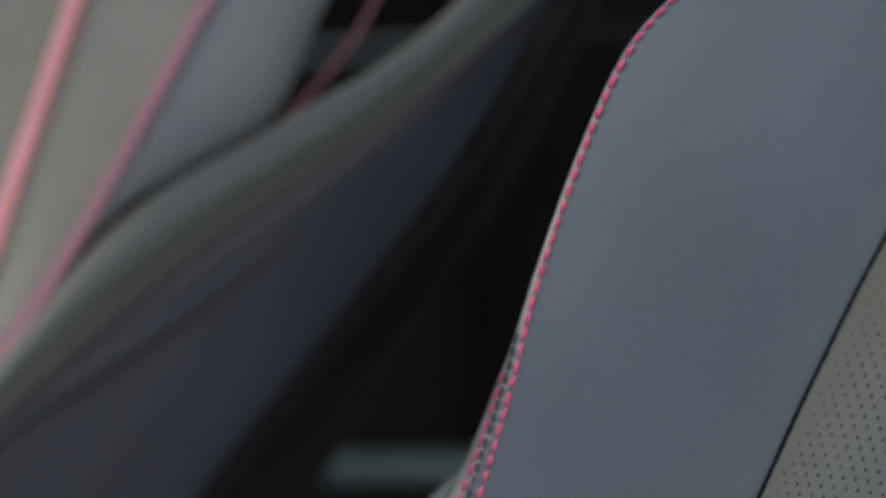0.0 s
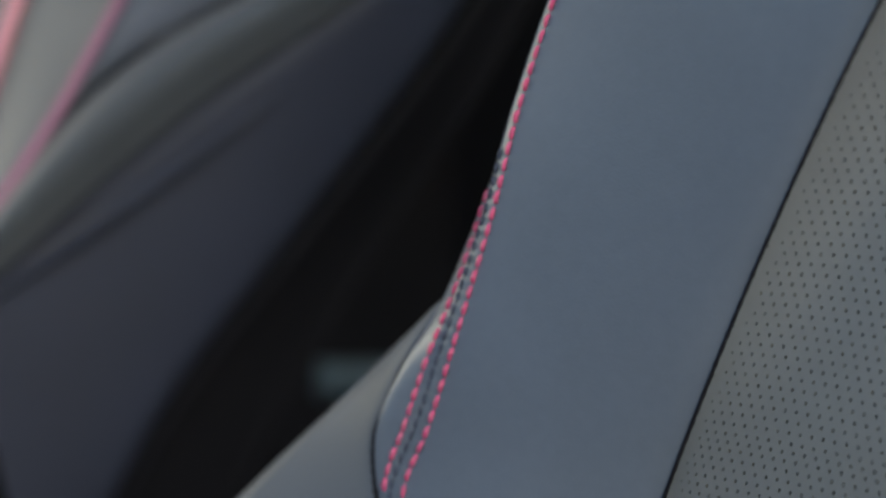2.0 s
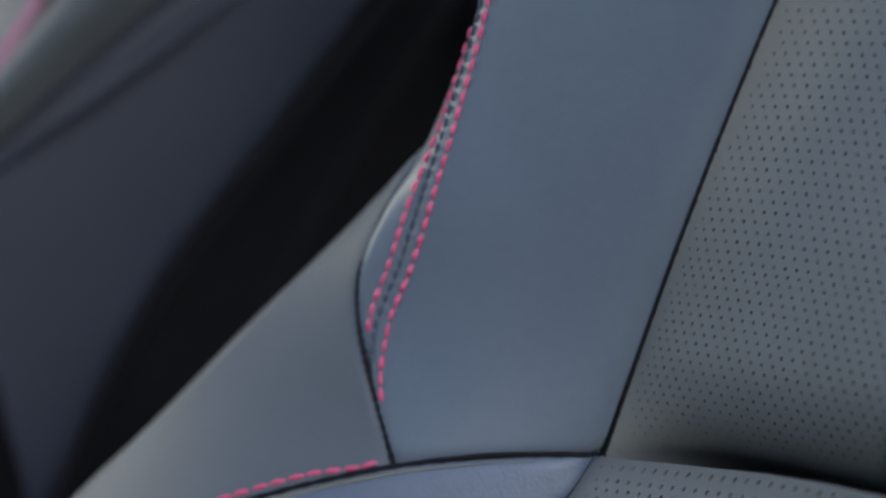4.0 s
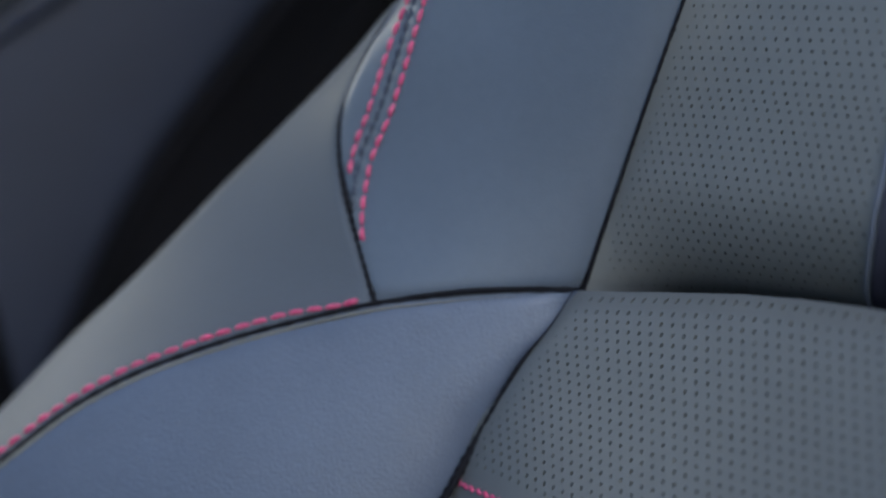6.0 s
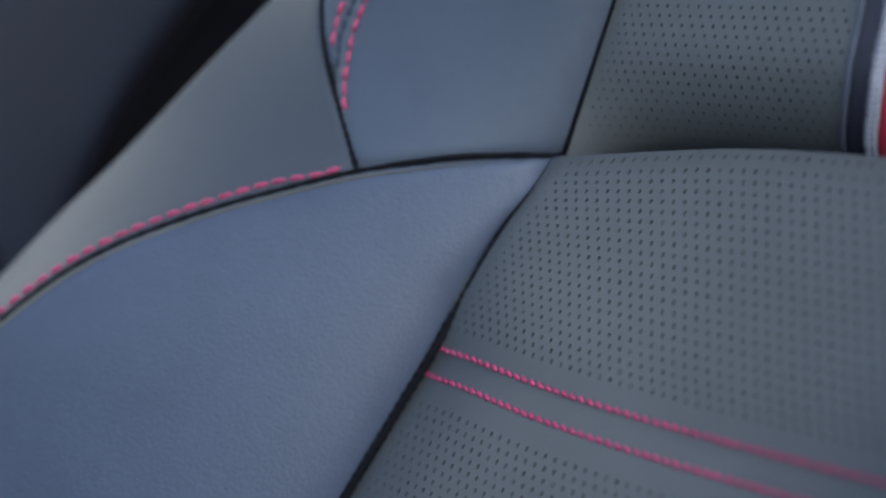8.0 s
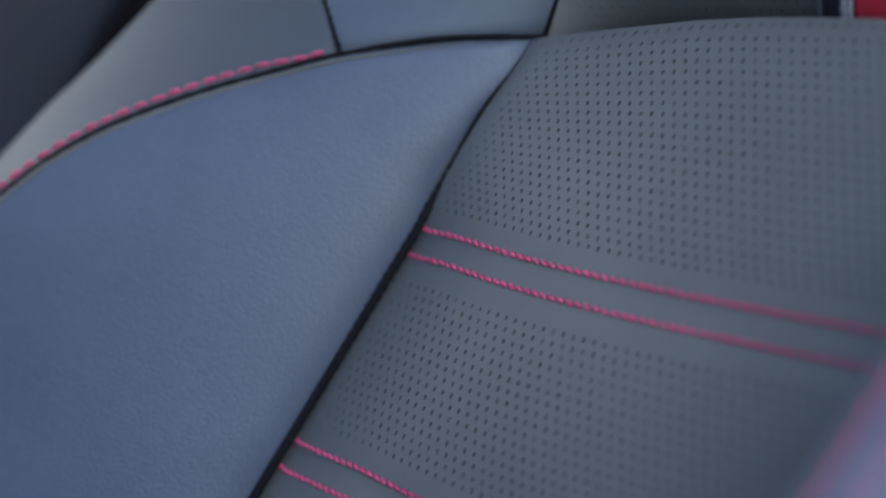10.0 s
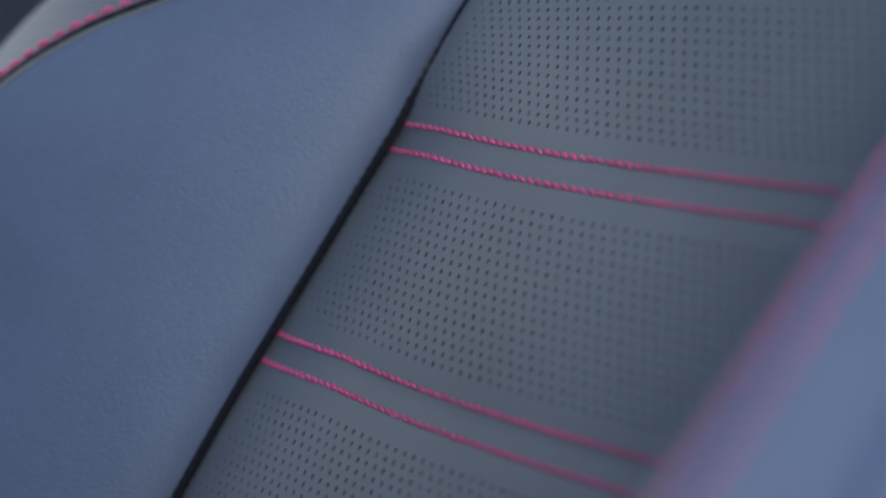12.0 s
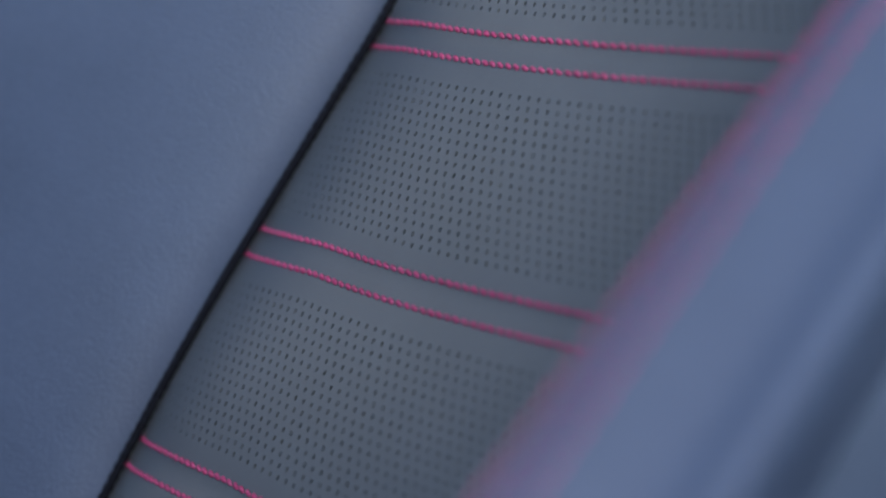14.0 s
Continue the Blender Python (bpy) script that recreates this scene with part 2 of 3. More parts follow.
def box(name, lo, hi, mat, parent=None, label="", bevel=0.004):
    """A bevelled slab in car axes."""
    bm = bmesh.new()
    bmesh.ops.create_cube(bm, size=1)
    for v in bm.verts:
        v.co = [lo[i] + (v.co[i] + 0.5) * (hi[i] - lo[i]) for i in range(3)]
    bmesh.ops.bevel(bm, geom=bm.edges[:], offset=bevel, segments=2, affect="EDGES")
    v = W(np.array([v.co[:] for v in bm.verts]))
    bm.verts.index_update()
    f = [[q.index for q in p.verts] for p in bm.faces]
    bm.free()
    return part(name, v, f, mat, parent, label, smooth=False)


def perforated(name, a0, a1, zs, height, hole_here, mat, parent, label="", pitch=0.0042, r=0.00054, shift=None, fade=0.008, squeeze=0.0, least=0.35):
    """A perforated panel: leaning columns of cells, each with a real round hole through the leather. a0, a1: its side edges at a height;
    height(a, z): how far ahead the surface lies; shift(a): how the rows bend."""
    verts, faces = [], []
    lean = pitch / 3
    left, right = min(a0(z) for z in zs) - pitch, max(a1(z) for z in zs) + lean * len(zs)
    ncol = int((right - left) / pitch) + 2
    ang = np.array([135, 90, 45, 0, -45, -90, -135, 180]) * np.pi / 180

    def pull(a, z):
        return a - squeeze * (1 - np.exp(-max(a - a0(z), 0) / 0.02))

    def put(a, z):
        a = pull(min(max(a, a0(z)), a1(z)), z)
        zz = z + (shift(a, z) if shift else 0)
        verts.append((a, height(a, zz), zz))
        return len(verts) - 1

    known = {}

    def at(i, j, a, z):
        if (i, j) not in known:
            known[i, j] = put(a, z)
        return known[i, j]

    for row in range(len(zs) - 1):
        zl, zh = zs[row], zs[row + 1]
        zm = (zl + zh) / 2
        for col in range(ncol):
            h = 2 * col
            x = [left + (h + k) * pitch / 2 - lean * (row + 0.5) for k in range(3)]
            up, dn = -lean / 2, lean / 2
            if x[2] <= a0(zm) + 1e-5 or x[0] >= a1(zm) - 1e-5:
                continue
            ring = [at(h, 2 * row + 2, x[0] + up, zh), at(h + 1, 2 * row + 2, x[1] + up, zh), at(h + 2, 2 * row + 2, x[2] + up, zh),
                    at(h + 2, 2 * row + 1, x[2], zm), at(h + 2, 2 * row, x[2] + dn, zl), at(h + 1, 2 * row, x[1] + dn, zl),
                    at(h, 2 * row, x[0] + dn, zl), at(h, 2 * row + 1, x[0], zm)]
            if not hole_here(pull(x[1], zm), zm):
                faces.append(ring[::-1])
                continue
            rr = r * min(1.0, least + (1 - least) * max(0.0, pull(x[1], zm) - a0(zm) - 0.003) / fade)
            rz = rr * 1.6
            lip = [put(x[1] + rr * np.cos(g) + 0.08 * rr * np.sin(g), zm + rz * np.sin(g)) for g in ang]
            top = [put(x[1] + rr * np.cos(g) + 0.08 * rr * np.sin(g), zm + rz * np.sin(g)) for g in ang]
            low = []
            for g in ang:
                q = put(x[1] + 0.8 * rr * np.cos(g) + 0.12 * rr * np.sin(g), zm + 0.8 * rz * np.sin(g))
                verts[q] = (verts[q][0], verts[q][1] - 0.0013, verts[q][2] - 0.0006)
                low.append(q)
            for k in range(8):
                e = (k + 1) % 8
                faces.append((ring[k], lip[k], lip[e], ring[e]))
                faces.append((top[k], low[k], low[e], top[e]))
    return part(name, W(np.array(verts)), faces, mat, parent, label)


# ---- the car's cabin ----
def structure(ob, label, category):
    return tagged(ob, label, category, kind="structure")


g = bpy.data.meshes.new("ground")
g.from_pydata([(-400, -400, 0), (400, -400, 0), (400, 400, 0), (-400, 400, 0)], [], [(0, 1, 2, 3)])
g.materials.append(CONCRETE)
structure(new("ground", g), "grey concrete ground outside the car", "ground")
structure(box("floor", (-1.5, -1.5, 0.2), (0.12, 1.3, 0.25), CARPET), "black carpeted cabin floor of the car", "floor")
structure(box("ceiling", (-1.5, -1.5, 1.43), (0.16, -0.28, 1.47), LINING), "pale beige fabric roof lining behind the glass roof", "ceiling")
structure(box("ceiling_front", (-1.5, 0.62, 1.43), (0.16, 0.8, 1.47), LINING), "pale beige fabric roof lining ahead of the glass roof", "ceiling")
# Unseen panel, added to hold low light off the seat; the doorway is open.
structure(box("near_light_block", (0.30, -1.5, 0.26), (0.34, 1.3, 0.74), PLASTIC), "unseen dark panel added to hold back low light at the open door", "wall")
structure(box("wall_rear", (-1.56, -1.56, 0.26), (0.16, -1.505, 1.42), CARPET), "dark trimmed rear wall of the cabin", "wall")
structure(box("wall_far", (-1.54, -1.5, 0.26), (-1.5, 1.3, 0.98), CARPET), "dark plastic inner door panel", "wall")
structure(box("wall_pillar", (-1.54, -1.5, 0.985), (-1.5, -.80, 1.425), CARPET), "dark trimmed rear side of the cabin", "wall")
structure(box("wall_front", (-1.5, 0.95, 0.26), (0.12, 1.3, 1.20), PLASTIC, bevel=0.05), "dark plastic dashboard", "wall")

# ---- the seat in the middle of the shot ----
seat = tagged(new("car_seat"), "dark grey leather car seat with perforated centre and red stitching", "car seat")
INNER_UP = curve([(-0.3596, -0.4186, 0.8063), (-0.3513, -0.422, 0.835), (-0.3391, -0.4268, 0.875), (-0.3239, -0.4322, 0.92), (-0.307, -0.4376, 0.965), (-0.2878, -0.443, 1.01), (-0.2625, -0.449, 1.06), (-0.228, -0.4556, 1.115)])
CREST = [(-.4305, -.3802, .830), (-.4332, -.3850, .8455), (-.4281, -.3907, .8642), (-.4228, -.3978, .8915), (-.4175, -.4048, .9184),
         (-.4130, -.412, .9455), (-.4095, -.420, .977), (-.4005, -.4315, 1.020), (-.3885, -.4402, 1.0545), (-.3715, -.445, 1.0745),
         (-.349, -.449, 1.090), (-.30, -.453, 1.112)]
OUTER_UP = curve([(-.4134, -.374, .8003), (-.4240, -.3768, .8173)] + CREST)
CREST_LINE = curve(CREST)
GUSSET = curve([(-.4310, -.3820, .8268), (-.4395, -.3825, .8415), (-.4439, -.3858, .8589), (-.4426, -.3892, .8708), (-.4385, -.396, .8861),
                (-.4348, -.4075, .902), (-.4336, -.4205, .922), (-.4305, -.4315, .945), (-.4225, -.4440, .977), (-.409, -.459, 1.02),
                (-.396, -.469, 1.0535), (-.379, -.474, 1.0725), (-.357, -.478, 1.086), (-.31, -.482, 1.108)])
upper = padded(OUTER_UP, INNER_UP, 0.004, ((0.0010, 0.0016), (0.0026, 0.0050)), ((0.0030, 0.0020), (0, 1)))
bolster = sheet("upper_bolster", upper, LEATHER, seat, "smooth grey leather upper side bolster")
gus = padded(CREST_LINE, GUSSET, 0.0012, ((0.0010, 0.0016), (0.001, 0.002)), nu=20, even_out=0)
gusset = sheet("bolster_gusset", gus, LEATHER, seat, "narrow grey leather outer gusset")


def inset_right(v):
    z = np.interp(v, np.linspace(0, 1, len(OUTER_UP)), OUTER_UP[:, 2])
    return float(np.interp(z, [.82, .84, .88, .95, 1.1], [.0030, .0062, .0060, .0042, .0034]))


line, nn = on_panel(upper, inset_right, 0.06, 0.97)
single_stitches(line, nn, 0.0056, 0.0054, 0.00084, bolster)
line, nn = on_panel(gus, lambda v: float(np.interp(v, [0, .08, .3, 1], [.001, .0042, .0045, .0040])), 0.04, 0.365)
single_stitches(line, nn, 0.0056, 0.0055, 0.00080, gusset)
down = unit(np.array([0.2, -0.9, 0.1]))
stitches("seam_stitching", CREST_LINE[2:64] + down * 0.0006, np.repeat([[-.3, .9, .1]], 62, 0), 0.0046, 0.0046, 0.00055, gusset, mat=SEAM_THREAD)

# lower bolster of the far side
INNER_LOW = curve([(-.3590, -.4172, .8060), (-.3607, -.4085, .7955), (-.3673, -.4012, .7836), (-.3715, -.3947, .7723), (-.3769, -.384, .7538),
                   (-.3795, -.3772, .7419), (-.3858, -.3655, .7213), (-.3945, -.3485, .692), (-.4002, -.3379, .6735), (-.4067, -.3253, .6516),
                   (-.4132, -.3101, .6252), (-.4174, -.2983, .6047), (-.4216, -.2854, .5822), (-.428, -.262, .540)])
INNER_LOW += np.clip((0.804 - INNER_LOW[:, 2:3]) / 0.045, 0, 1) * np.array([-.0045, -.0045, -.0011])
TOP_LOW = [(-.4134, -.3737, .8000), (-.4336, -.3584, .7937), (-.4483, -.3452, .7882), (-.4631, -.3319, .7815), (-.478, -.3184, .7734),
           (-.4932, -.3048, .7622), (-.5086, -.2909, .7468), (-.5244, -.2767, .7291), (-.5406, -.2621, .706), (-.556, -.243, .670)]
OUTER_LOW = curve([(-.3592, -.4168, .8063), (-.3819, -.3986, .8053), (-.3968, -.3868, .8031)] + TOP_LOW + [(-.568, -.226, .620), (-.575, -.216, .56)])
lower = padded(INNER_LOW, OUTER_LOW, 0.012, ((0.0030, 0.008), (0.0018, 0.0025)), even_out=26.0, full=0.15)
sheet("lower_bolster", lower, GRAINED, seat, "swelling grey leather lower side bolster")

# outer panel between the lower bolster's seam and the seat's far side
EDGE = curve(TOP_LOW[::-1] + [(-.4243, -.3775, .8173), (-.4347, -.3806, .8329), (-.4408, -.3831, .8456), (-.4439, -.3858, .8589),
                              (-.4426, -.3892, .8708), (-.4385, -.396, .8861), (-.4345, -.408, .902), (-.4328, -.416, .911)])
RIDGE = curve([(-.600, -.262, .680), (-.573, -.289, .718), (-.5483, -.3143, .7533), (-.5326, -.3301, .776), (-.516, -.3456, .7963), (-.4966, -.3654, .8238),
               (-.4658, -.3959, .8686), (-.4515, -.4090, .8895), (-.4425, -.4180, .9030), (-.4395, -.4320, .9075)])
BEHIND = RIDGE + np.array([-.030, -.045, -.012])
front = padded(EDGE, RIDGE, 0.0, ((0.0022, 0.003), (0, 1)), even_out=5.0, via=EDGE * 0.46 + RIDGE * 0.54 + np.array([0.0, 0.003, 0.003]))
tail = padded(RIDGE, BEHIND, 0.0, ((0, 1), (0, 1)), nu=10, via=RIDGE + (RIDGE - EDGE) * 0.10 + np.array([-.008, -.008, .001]))
outer_panel = sheet("outer_panel", np.concatenate([front, tail[1:]]), OUTER, seat, "grey leather outer panel with red stitching")
CORNER = int(np.argmin(np.linalg.norm(EDGE - np.array(TOP_LOW[0]), axis=1))) / 160
line, nn = on_panel(front, 0.0060, 0.04, CORNER * 1.0)
single_stitches(line, nn, 0.0066, 0.0061, 0.00090, outer_panel)

# seam cords
cord("seam_edge", OUTER_LOW[8:130] + np.array([.0003, -.0004, -.0018]), 0.0008, EDGE_TAPE, seat, "pale edge below the seam", beads=0.005, taper=0.06)
cord("seam_cord", INNER_UP + np.array([.0002, -.0018, 0]), 0.0006, SEAM, seat, beads=0.0035)
rise = np.clip((INNER_LOW[:, 2:3] - 0.755) / 0.04, 0, 1)
cord("seam_cord", INNER_LOW + np.array([-.0002, -.0008, 0]) + rise * np.array([.0004, .0040, .0010]), 0.0016, SEAM, seat, beads=0.004, taper=0.07)
cord("seam_cord", OUTER_LOW[:130] + np.array([0, -.0016, 0.0004]), 0.0009, SEAM, seat, beads=0.004)
# Black swelling cord stands in for the shade inside the opened seam.
cord("seam_shade", even(OUTER_LOW[3:24], 60) + np.array([0, -.0012, 0.0011]), 0.0017, SEAM, seat, "black cord for the shade where the seam opens", swell=True)
cord("seam_cord", curve([(-.4134, -.375, .8003), (-.4243, -.3785, .8173), (-.4347, -.3816, .8329), (-.4408, -.3841, .8456), (-.4439, -.3868, .8589),
                         (-.4428, -.3902, .8690), (-.4388, -.3962, .8850), (-.4362, -.4035, .8960)])[::-1] + np.array([.0002, .0003, 0]), 0.0010, SEAM, seat, beads=0.0035, taper=0.06)


# ---- perforated centre ----
def seam_a(line):
    z, a = line[::-1, 2] if line[0, 2] > line[-1, 2] else line[:, 2], line[::-1, 0] if line[0, 2] > line[-1, 2] else line[:, 0]
    return lambda q: float(np.interp(q, z, a))


low_a, up_a = seam_a(INNER_LOW), seam_a(INNER_UP)
RIGHT = -0.118
PAIR, PAIR_Z = 0.0713, 0.7370
TOP_Z = 0.8185


def bend(a, z):
    low = -0.0046 * (1 - np.exp(-(max(a + 0.367, 0) / 0.055) ** 1.2))
    top = float(np.interp(a, [-.357, -.326, -.296, -.2745, -.2545, -.23], [.8066, .8104, .8138, .8152, .8157, .8159])) - TOP_Z
    w = min(1, max(0, (z - 0.755) / 0.06))
    return low * (1 - w) + top * w


def low_edge(z):
    """The far side edge of a row that bends."""
    a = low_a(z)
    for _ in range(3):
        a = low_a(min(z + bend(a, z), 0.806))
    return a


def low_height(a, z):
    b = -.3757 - .575 * (z - .7393)
    d = a - low_a(min(z, 0.806))
    b -= 0.0014 * np.exp(-(max(d, 0) / 0.003) ** 1.2) + 0.0095 * np.exp(-(max(d, 0) / 0.050) ** 1.2) * min(1, max(0, (0.792 - z) / 0.06))
    k = ((z - bend(a, z) - PAIR_Z) / PAIR) % 1.0
    b += 0.0022 * np.sin(np.pi * k) ** 0.7 if z < 0.768 else 0.0022
    roll = z - bend(a, 0.9) - (TOP_Z - 0.008)
    if roll > 0:
        b -= 0.0045 * (roll / 0.008) ** 2
    return b


def low_hole(a, z):
    if a < low_edge(z) + (0.0014 if z > 0.77 else 0.0030) or z > TOP_Z - 0.0008:
        return False
    k = (z - PAIR_Z + PAIR / 2) % PAIR - PAIR / 2 if z < 0.77 else 1
    return not -0.0110 < k < 0.0098


rows = np.r_[np.arange(0.5336, 0.752, PAIR / 23), np.arange(0.7532, TOP_Z + 1e-6, 0.0032)]
rows[-1] = TOP_Z
lower_centre = perforated("lower_centre", lambda z: low_edge(z) - (0.004 if z < 0.76 else max(0.0006, 0.004 - 0.2 * (z - 0.76))), lambda z: RIGHT, rows, low_height, low_hole, PERFORATED, seat, "perforated grey leather lower centre with stitched channels", shift=bend)
grid = np.array([[(a, low_height(a, z + bend(a, z)) - 0.0022, z + bend(a, z)) for z in np.linspace(0.535, TOP_Z - 0.007, 90) for a in [low_edge(z) + k * (RIGHT - low_edge(z))]] for k in np.linspace(0, 1, 90)])
sheet("backing", grid, BACKING, seat, "dark cloth behind the perforations", 0.001)
for i in range(3):
    for k in (0.0044, -0.0044):
        zc = PAIR_Z - i * PAIR + k
        aa = np.linspace(low_a(zc) - 0.0045, RIGHT, 300)
        pts = np.array([(a, low_height(a, zc + bend(a, zc)) - 0.0001, zc + bend(a, zc)) for a in aa])
        stitches("stitching", pts, np.repeat([[0, .867, .498]], 300, 0), 0.0037, 0.0034, 0.00080, lower_centre, "red double stitched line across the centre", lean=0.42)


def up_height(a, z):
    """The upper centre lies behind its side seam, leans back higher up and turns under into the crease."""
    d, h, t = max(a - up_a(z), 0), max(z - 0.835, 0), min(0.95, max(0, (0.847 - z) / 0.0434))
    deep, curl = 0.009 + 0.17 * h * h / (h + 0.02), 0.041 * (1 - (1 - t * t) ** 0.5) + 2.9 * max(0, 0.80576 - z)
    return -.4180 - .12 * (z - .81) - 0.0040 * np.exp(-(d / 0.006) ** 1.2) - deep * (1 - np.exp(-d / 0.016)) - curl * (1 - np.exp(-d / 0.015))


def sway(z):
    """The centre stripe swings aside where it runs into the crease."""
    return float(np.interp(z, [.808, .817, .8265, .835, .8435, .852], [-.0105, -.0072, -.0037, -.0017, -.0008, 0]))


def up_hole(a, z):
    return z > 0.806 and a > up_a(z) + 0.0028 and abs(a - sway(z) + 0.238) > 0.0212


perforated("upper_centre", up_a, lambda z: RIGHT, np.r_[np.arange(0.79676, 0.872, 0.00308), np.arange(0.8728, 1.10, 0.0033)], up_height, up_hole, PERFORATED, seat, "perforated grey leather upper centre curling into the crease", pitch=0.0041, r=0.00046, fade=0.006, squeeze=0.010, least=0.85)
grid = np.array([[(a, up_height(a, z) - 0.0022, z) for z in np.linspace(0.8075, 1.098, 90) for a in [up_a(z) + 0.003 + k * (RIGHT - up_a(z) - 0.003)]] for k in np.linspace(0, 1, 80)])
sheet("backing", grid, BACKING, seat, "dark cloth behind the perforations", 0.001)


def stripe(name, a0, a1, lift, mat, label, ribs=0.0):
    n = 1100 if ribs else 90
    P = np.array([[(a + sway(z), up_height(a + sway(z), z) + lift * (1 - abs(2 * k - 1) ** 6) + ribs * (np.sin(2 * np.pi * z / 0.0012) + np.cos(4 * np.pi * k)), z)
                   for z in np.linspace(0.800, 1.095, n)] for k, a in zip(np.linspace(0, 1, 13), np.linspace(a0, a1, 13))])
    return sheet(name, P, mat, seat, label, 0.001)


for a in (-.2569, -.2191):
    edge = np.array([(a + sway(z), up_height(a + sway(z), z) + 0.0006, z) for z in np.linspace(0.808, 1.09, 120)])
    cord("seam_tape", edge, 0.0009, SEAM_TAPE, seat, "blue-grey tape beside the centre stripe", beads=0.003)
stripe("edging", -.2557, -.2497, 0.0010, NAVY, "dark navy edging of the centre stripe")
stripe("white_band", -.2495, -.2452, 0.0014, WOVEN, "white woven band of the centre stripe", 0.0004)
stripe("red_band", -.2450, -.2310, 0.0012, REDBAND, "red woven band of the centre stripe")
stripe("white_band", -.2308, -.2265, 0.0014, WOVEN, "white woven band of the centre stripe", 0.0004)
stripe("edging", -.2263, -.2203, 0.0010, NAVY, "dark navy edging of the centre stripe")

for a in (-.2484, -.2463, -.2297, -.2276):
    dots = np.array([(a + sway(z), up_height(a + sway(z), z) + 0.0013, z) for z in np.linspace(0.808, 1.09, 240)])
    stitches("weave_line", dots, np.repeat([[0, 1, .1]], 240, 0), 0.0022, 0.0010, 0.00035, seat, "dark dots of the woven band", mat=SEAM_THREAD)

# near side of the same seat
NEAR = curve([(-.150, -.395, .825), (-.150, -.357, .790), (-.150, -.319, .760), (-.150, -.285, .7345), (-.150, -.253, .710), (-.150, -.221, .685), (-.150, -.189, .660), (-.150, -.150, .628)])
# the near bolster's section: to the side, away and up, from its stitched edge
SECTION = [(-.0110, .0110, -.0080), (-.0070, .0016, -.0012), (0, 0, 0), (.014, .0008, -.0010), (.026, .0010, -.0024), (.036, .0008, -.0016), (.0420, .0036, -.0024), (.0460, .0095, -.0075),
           (.050, .020, -.017), (.056, .045, -.035), (.064, .09, -.06)]
RIB = [((q - w) * R2, (-q - w) * R2, h) for q, w, h in SECTION]
near = np.stack([curve([p + np.array(q) for q in RIB], 56) for p in NEAR], 1)
SEAT_IN = np.array([(RIGHT, low_height(RIGHT, min(p[2], .81)) - .003, min(p[2], .81)) for p in NEAR])
near_bolster = sheet("near_bolster", near, GRAINED, seat, "smooth grey leather near side bolster")
sheet("near_inner", padded(SEAT_IN, NEAR + np.array(RIB[0]), 0.002, ((0, 1), (0, 1)), nu=20), LEATHER, seat, "inner face of the near bolster")
for inset in (0.0138, 0.0225):
    line, nn = on_panel(near, inset, 0.02, 0.98)
    stitches("stitching", line, nn, 0.0080, 0.0072, 0.00058, near_bolster, "red stitching along the near bolster edge")

MID = -0.238
turn_over = np.array([-1, 1, 1])
mirror = upper * turn_over + np.array([2 * MID, 0, 0])
sheet("upper_bolster", mirror[::-1], LEATHER, seat, "smooth grey leather upper side bolster")
rear = np.array([[(a, np.interp(z, [.54, .75, .90, 1.10], [-.40, -.47, -.515, -.55]) - 0.03 * (1 - ((a - MID) / 0.20) ** 2), z) for z in np.linspace(.545, 1.06, 40)] for a in np.linspace(-.37, -.10, 24)])
sheet("back_shell", rear, PLASTIC, seat, "dark moulded back shell", 0.02)

# Cushion out of view, added to keep light from below off the backrest.
box("seat_cushion", (-.47, -.30, .34), (-.03, .24, .50), LEATHER, seat, "unseen dark grey leather seat cushion added to block light", bevel=0.045)

# ---- the other front seat ----
other = tagged(new("car_seat"), "second dark grey leather car seat with red piping beyond the gap", "car seat")
K0 = curve([(-.85, -.338, .854), (-.827, -.361, .958), (-.802, -.386, 1.046), (-.788, -.4, 1.099)])
L1 = curve([(-.746, -.385, .882), (-.726, -.405, .964), (-.714, -.418, 1.011), (-.704, -.428, 1.048), (-.692, -.44, 1.093)])
L2 = curve([(-.714, -.382, .892), (-.687, -.409, .945), (-.667, -.429, .991), (-.649, -.447, 1.036), (-.625, -.471, 1.096)])
GR = curve([(-.727, -.383, .876), (-.678, -.432, .964), (-.652, -.458, .989), (-.625, -.485, 1.014), (-.61, -.5, 1.056), (-.595, -.515, 1.096)])
BU = curve([(-.722, -.374, .878), (-.67, -.426, .965), (-.617, -.479, 1.012), (-.578, -.518, 1.044), (-.546, -.55, 1.084)])
BL = curve([(-.714, -.375, .864), (-.665, -.424, .925), (-.628, -.461, .966), (-.592, -.497, .999), (-.565, -.524, 1.027), (-.528, -.56, 1.071)])
BM = (BU + BL) / 2 + np.array([.014, .014, .004])
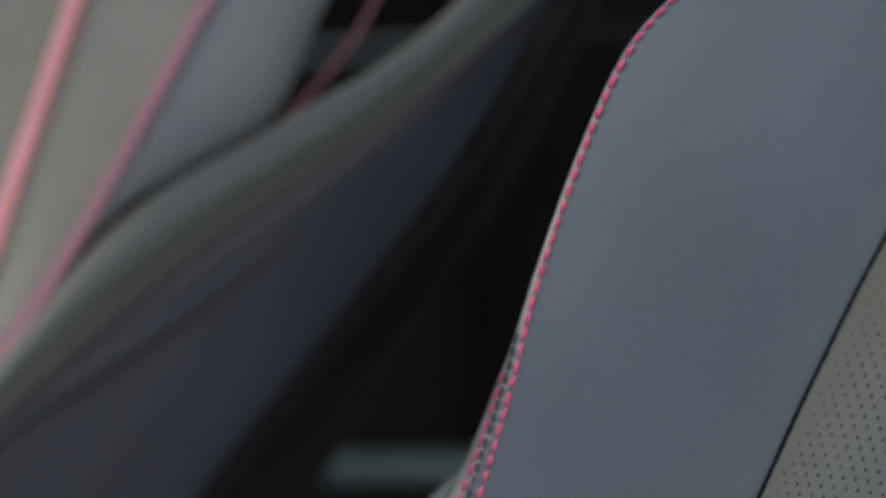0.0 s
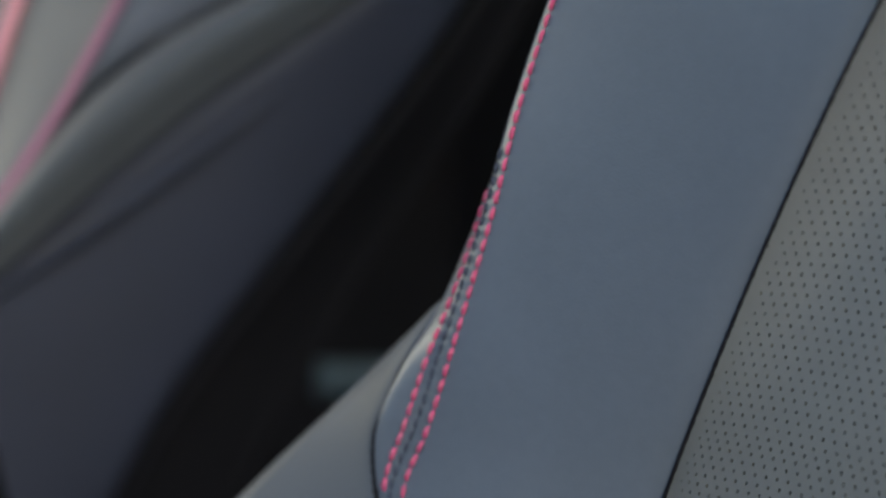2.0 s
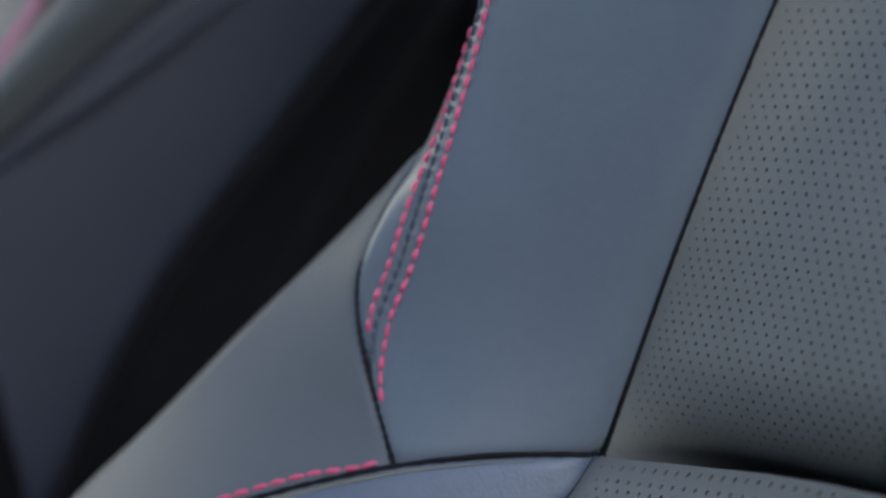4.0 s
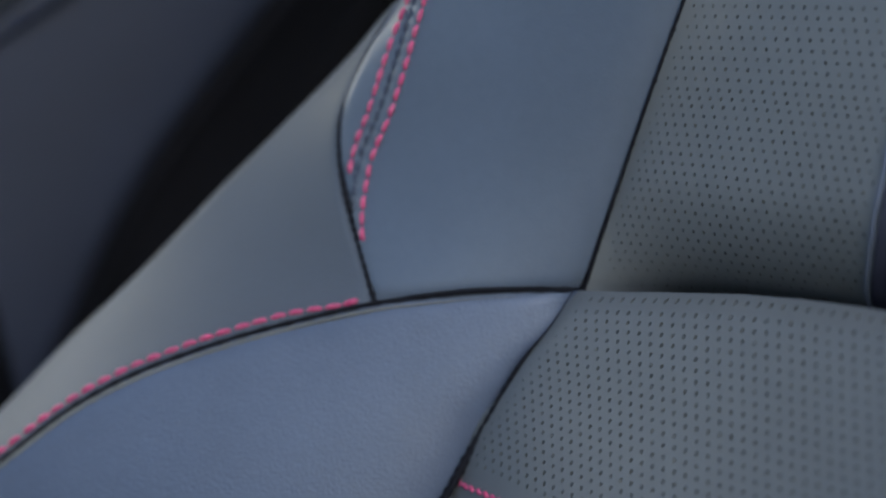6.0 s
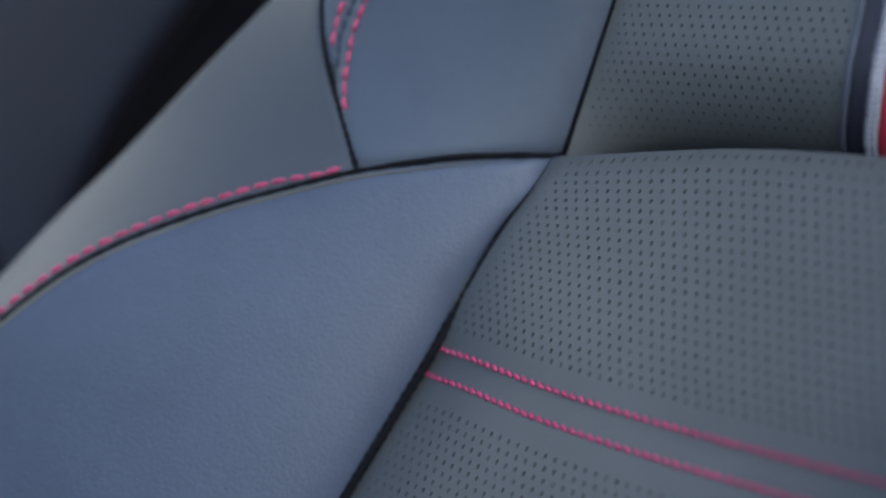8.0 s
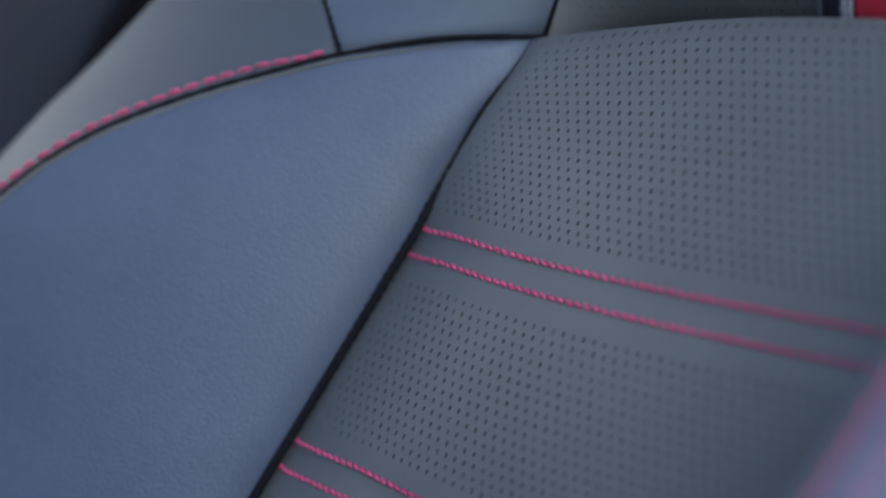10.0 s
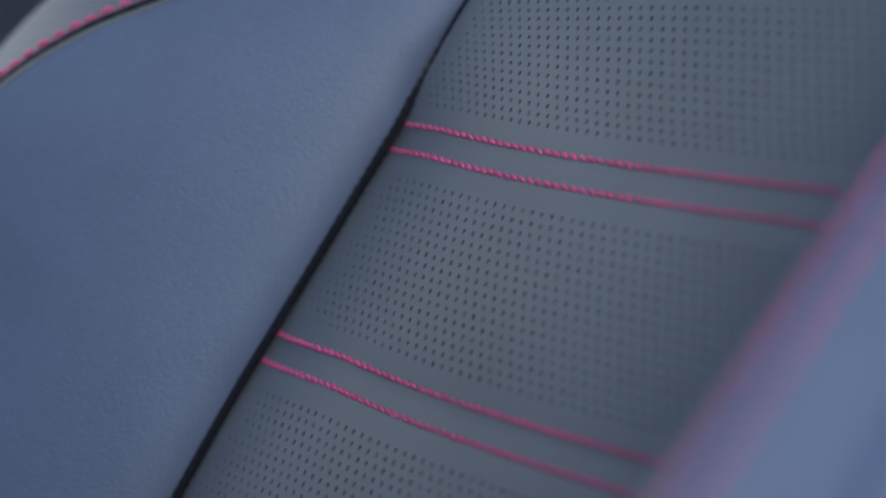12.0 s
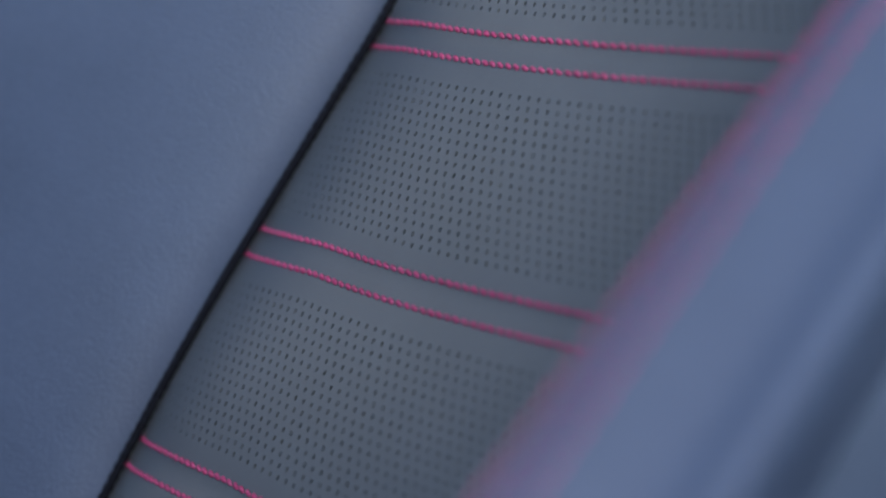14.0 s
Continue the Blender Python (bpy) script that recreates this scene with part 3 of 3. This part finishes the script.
S1 = curve([(-.715, -.417, .71), (-.673, -.458, .826), (-.623, -.509, .921), (-.577, -.554, 1.006), (-.541, -.59, 1.089)])
S2 = curve([(-.721, -.495, .681), (-.675, -.541, .809), (-.64, -.576, .893), (-.603, -.613, .974), (-.57, -.646, 1.072)])
sheet("centre_panel", padded(K0, L1, 0.004, nu=16), PALE_LIT, other, "grey leather backrest centre")
sheet("bolster", padded(L1, L2, 0.006, nu=20), PALE_LIT, other, "grey leather backrest bolster")
sheet("bolster_side", padded(L2, GR, 0.014, nu=20), TINTED_SIDE, other, "grey leather bolster side tinted blue-grey for its light")
sheet("side_roll", padded(BU, BL, 0.0, ((0, 1), (0, 1)), nu=20, via=2 * BM - (BU + BL) / 2), SHADED_ROLL, other, "rounded grey leather side roll")
sheet("side_shield", padded(BL - np.array([.004, .004, 0]), S1 + np.array([0, 0, -.02]), 0.002, nu=20), SHIELD, other, "dark side shield")
sheet("back_shell", padded(S1 + np.array([0, 0, -.02]), S2, 0.002, nu=10), PLASTIC, other, "dark back shell")
bead = curve([(-.722, -.361, .847), (-.703, -.386, .870), (-.674, -.414, .898), (-.647, -.442, .925), (-.624, -.464, .948), (-.607, -.483, .967)])
cord("shield_bead", bead + np.array([-.004, -.004, 0]), 0.005, SHIELD, other, "raised bead along the dark side shield", swell=True)
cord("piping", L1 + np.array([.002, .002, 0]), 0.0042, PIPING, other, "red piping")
cord("piping", L2 + np.array([.002, .002, 0]), 0.0026, DIM_PIPING, other, "red piping")
cord("piping", curve([(-.63, -.495, 1.01), (-.606, -.519, 1.05), (-.585, -.535, 1.10)]), 0.0013, SHADED_PIPING, other, "red piping with shade in its colour")

# ---- behind the gap ----
bar = tagged(new("trim_bar"), "satin grey trim bar behind the seats", "trim")
cord("bar", curve([(-.885, -.741, .735), (-.85, -.776, .735), (-.79, -.836, .735)]), 0.0125, TRIM, bar)
bar = tagged(new("trim_bar"), "faint dark trim bar high behind the seats", "trim")
cord("bar", curve([(-.80, -.83, 1.037), (-.76, -.87, 1.037), (-.70, -.93, 1.037)]), 0.012, PLASTIC, bar)
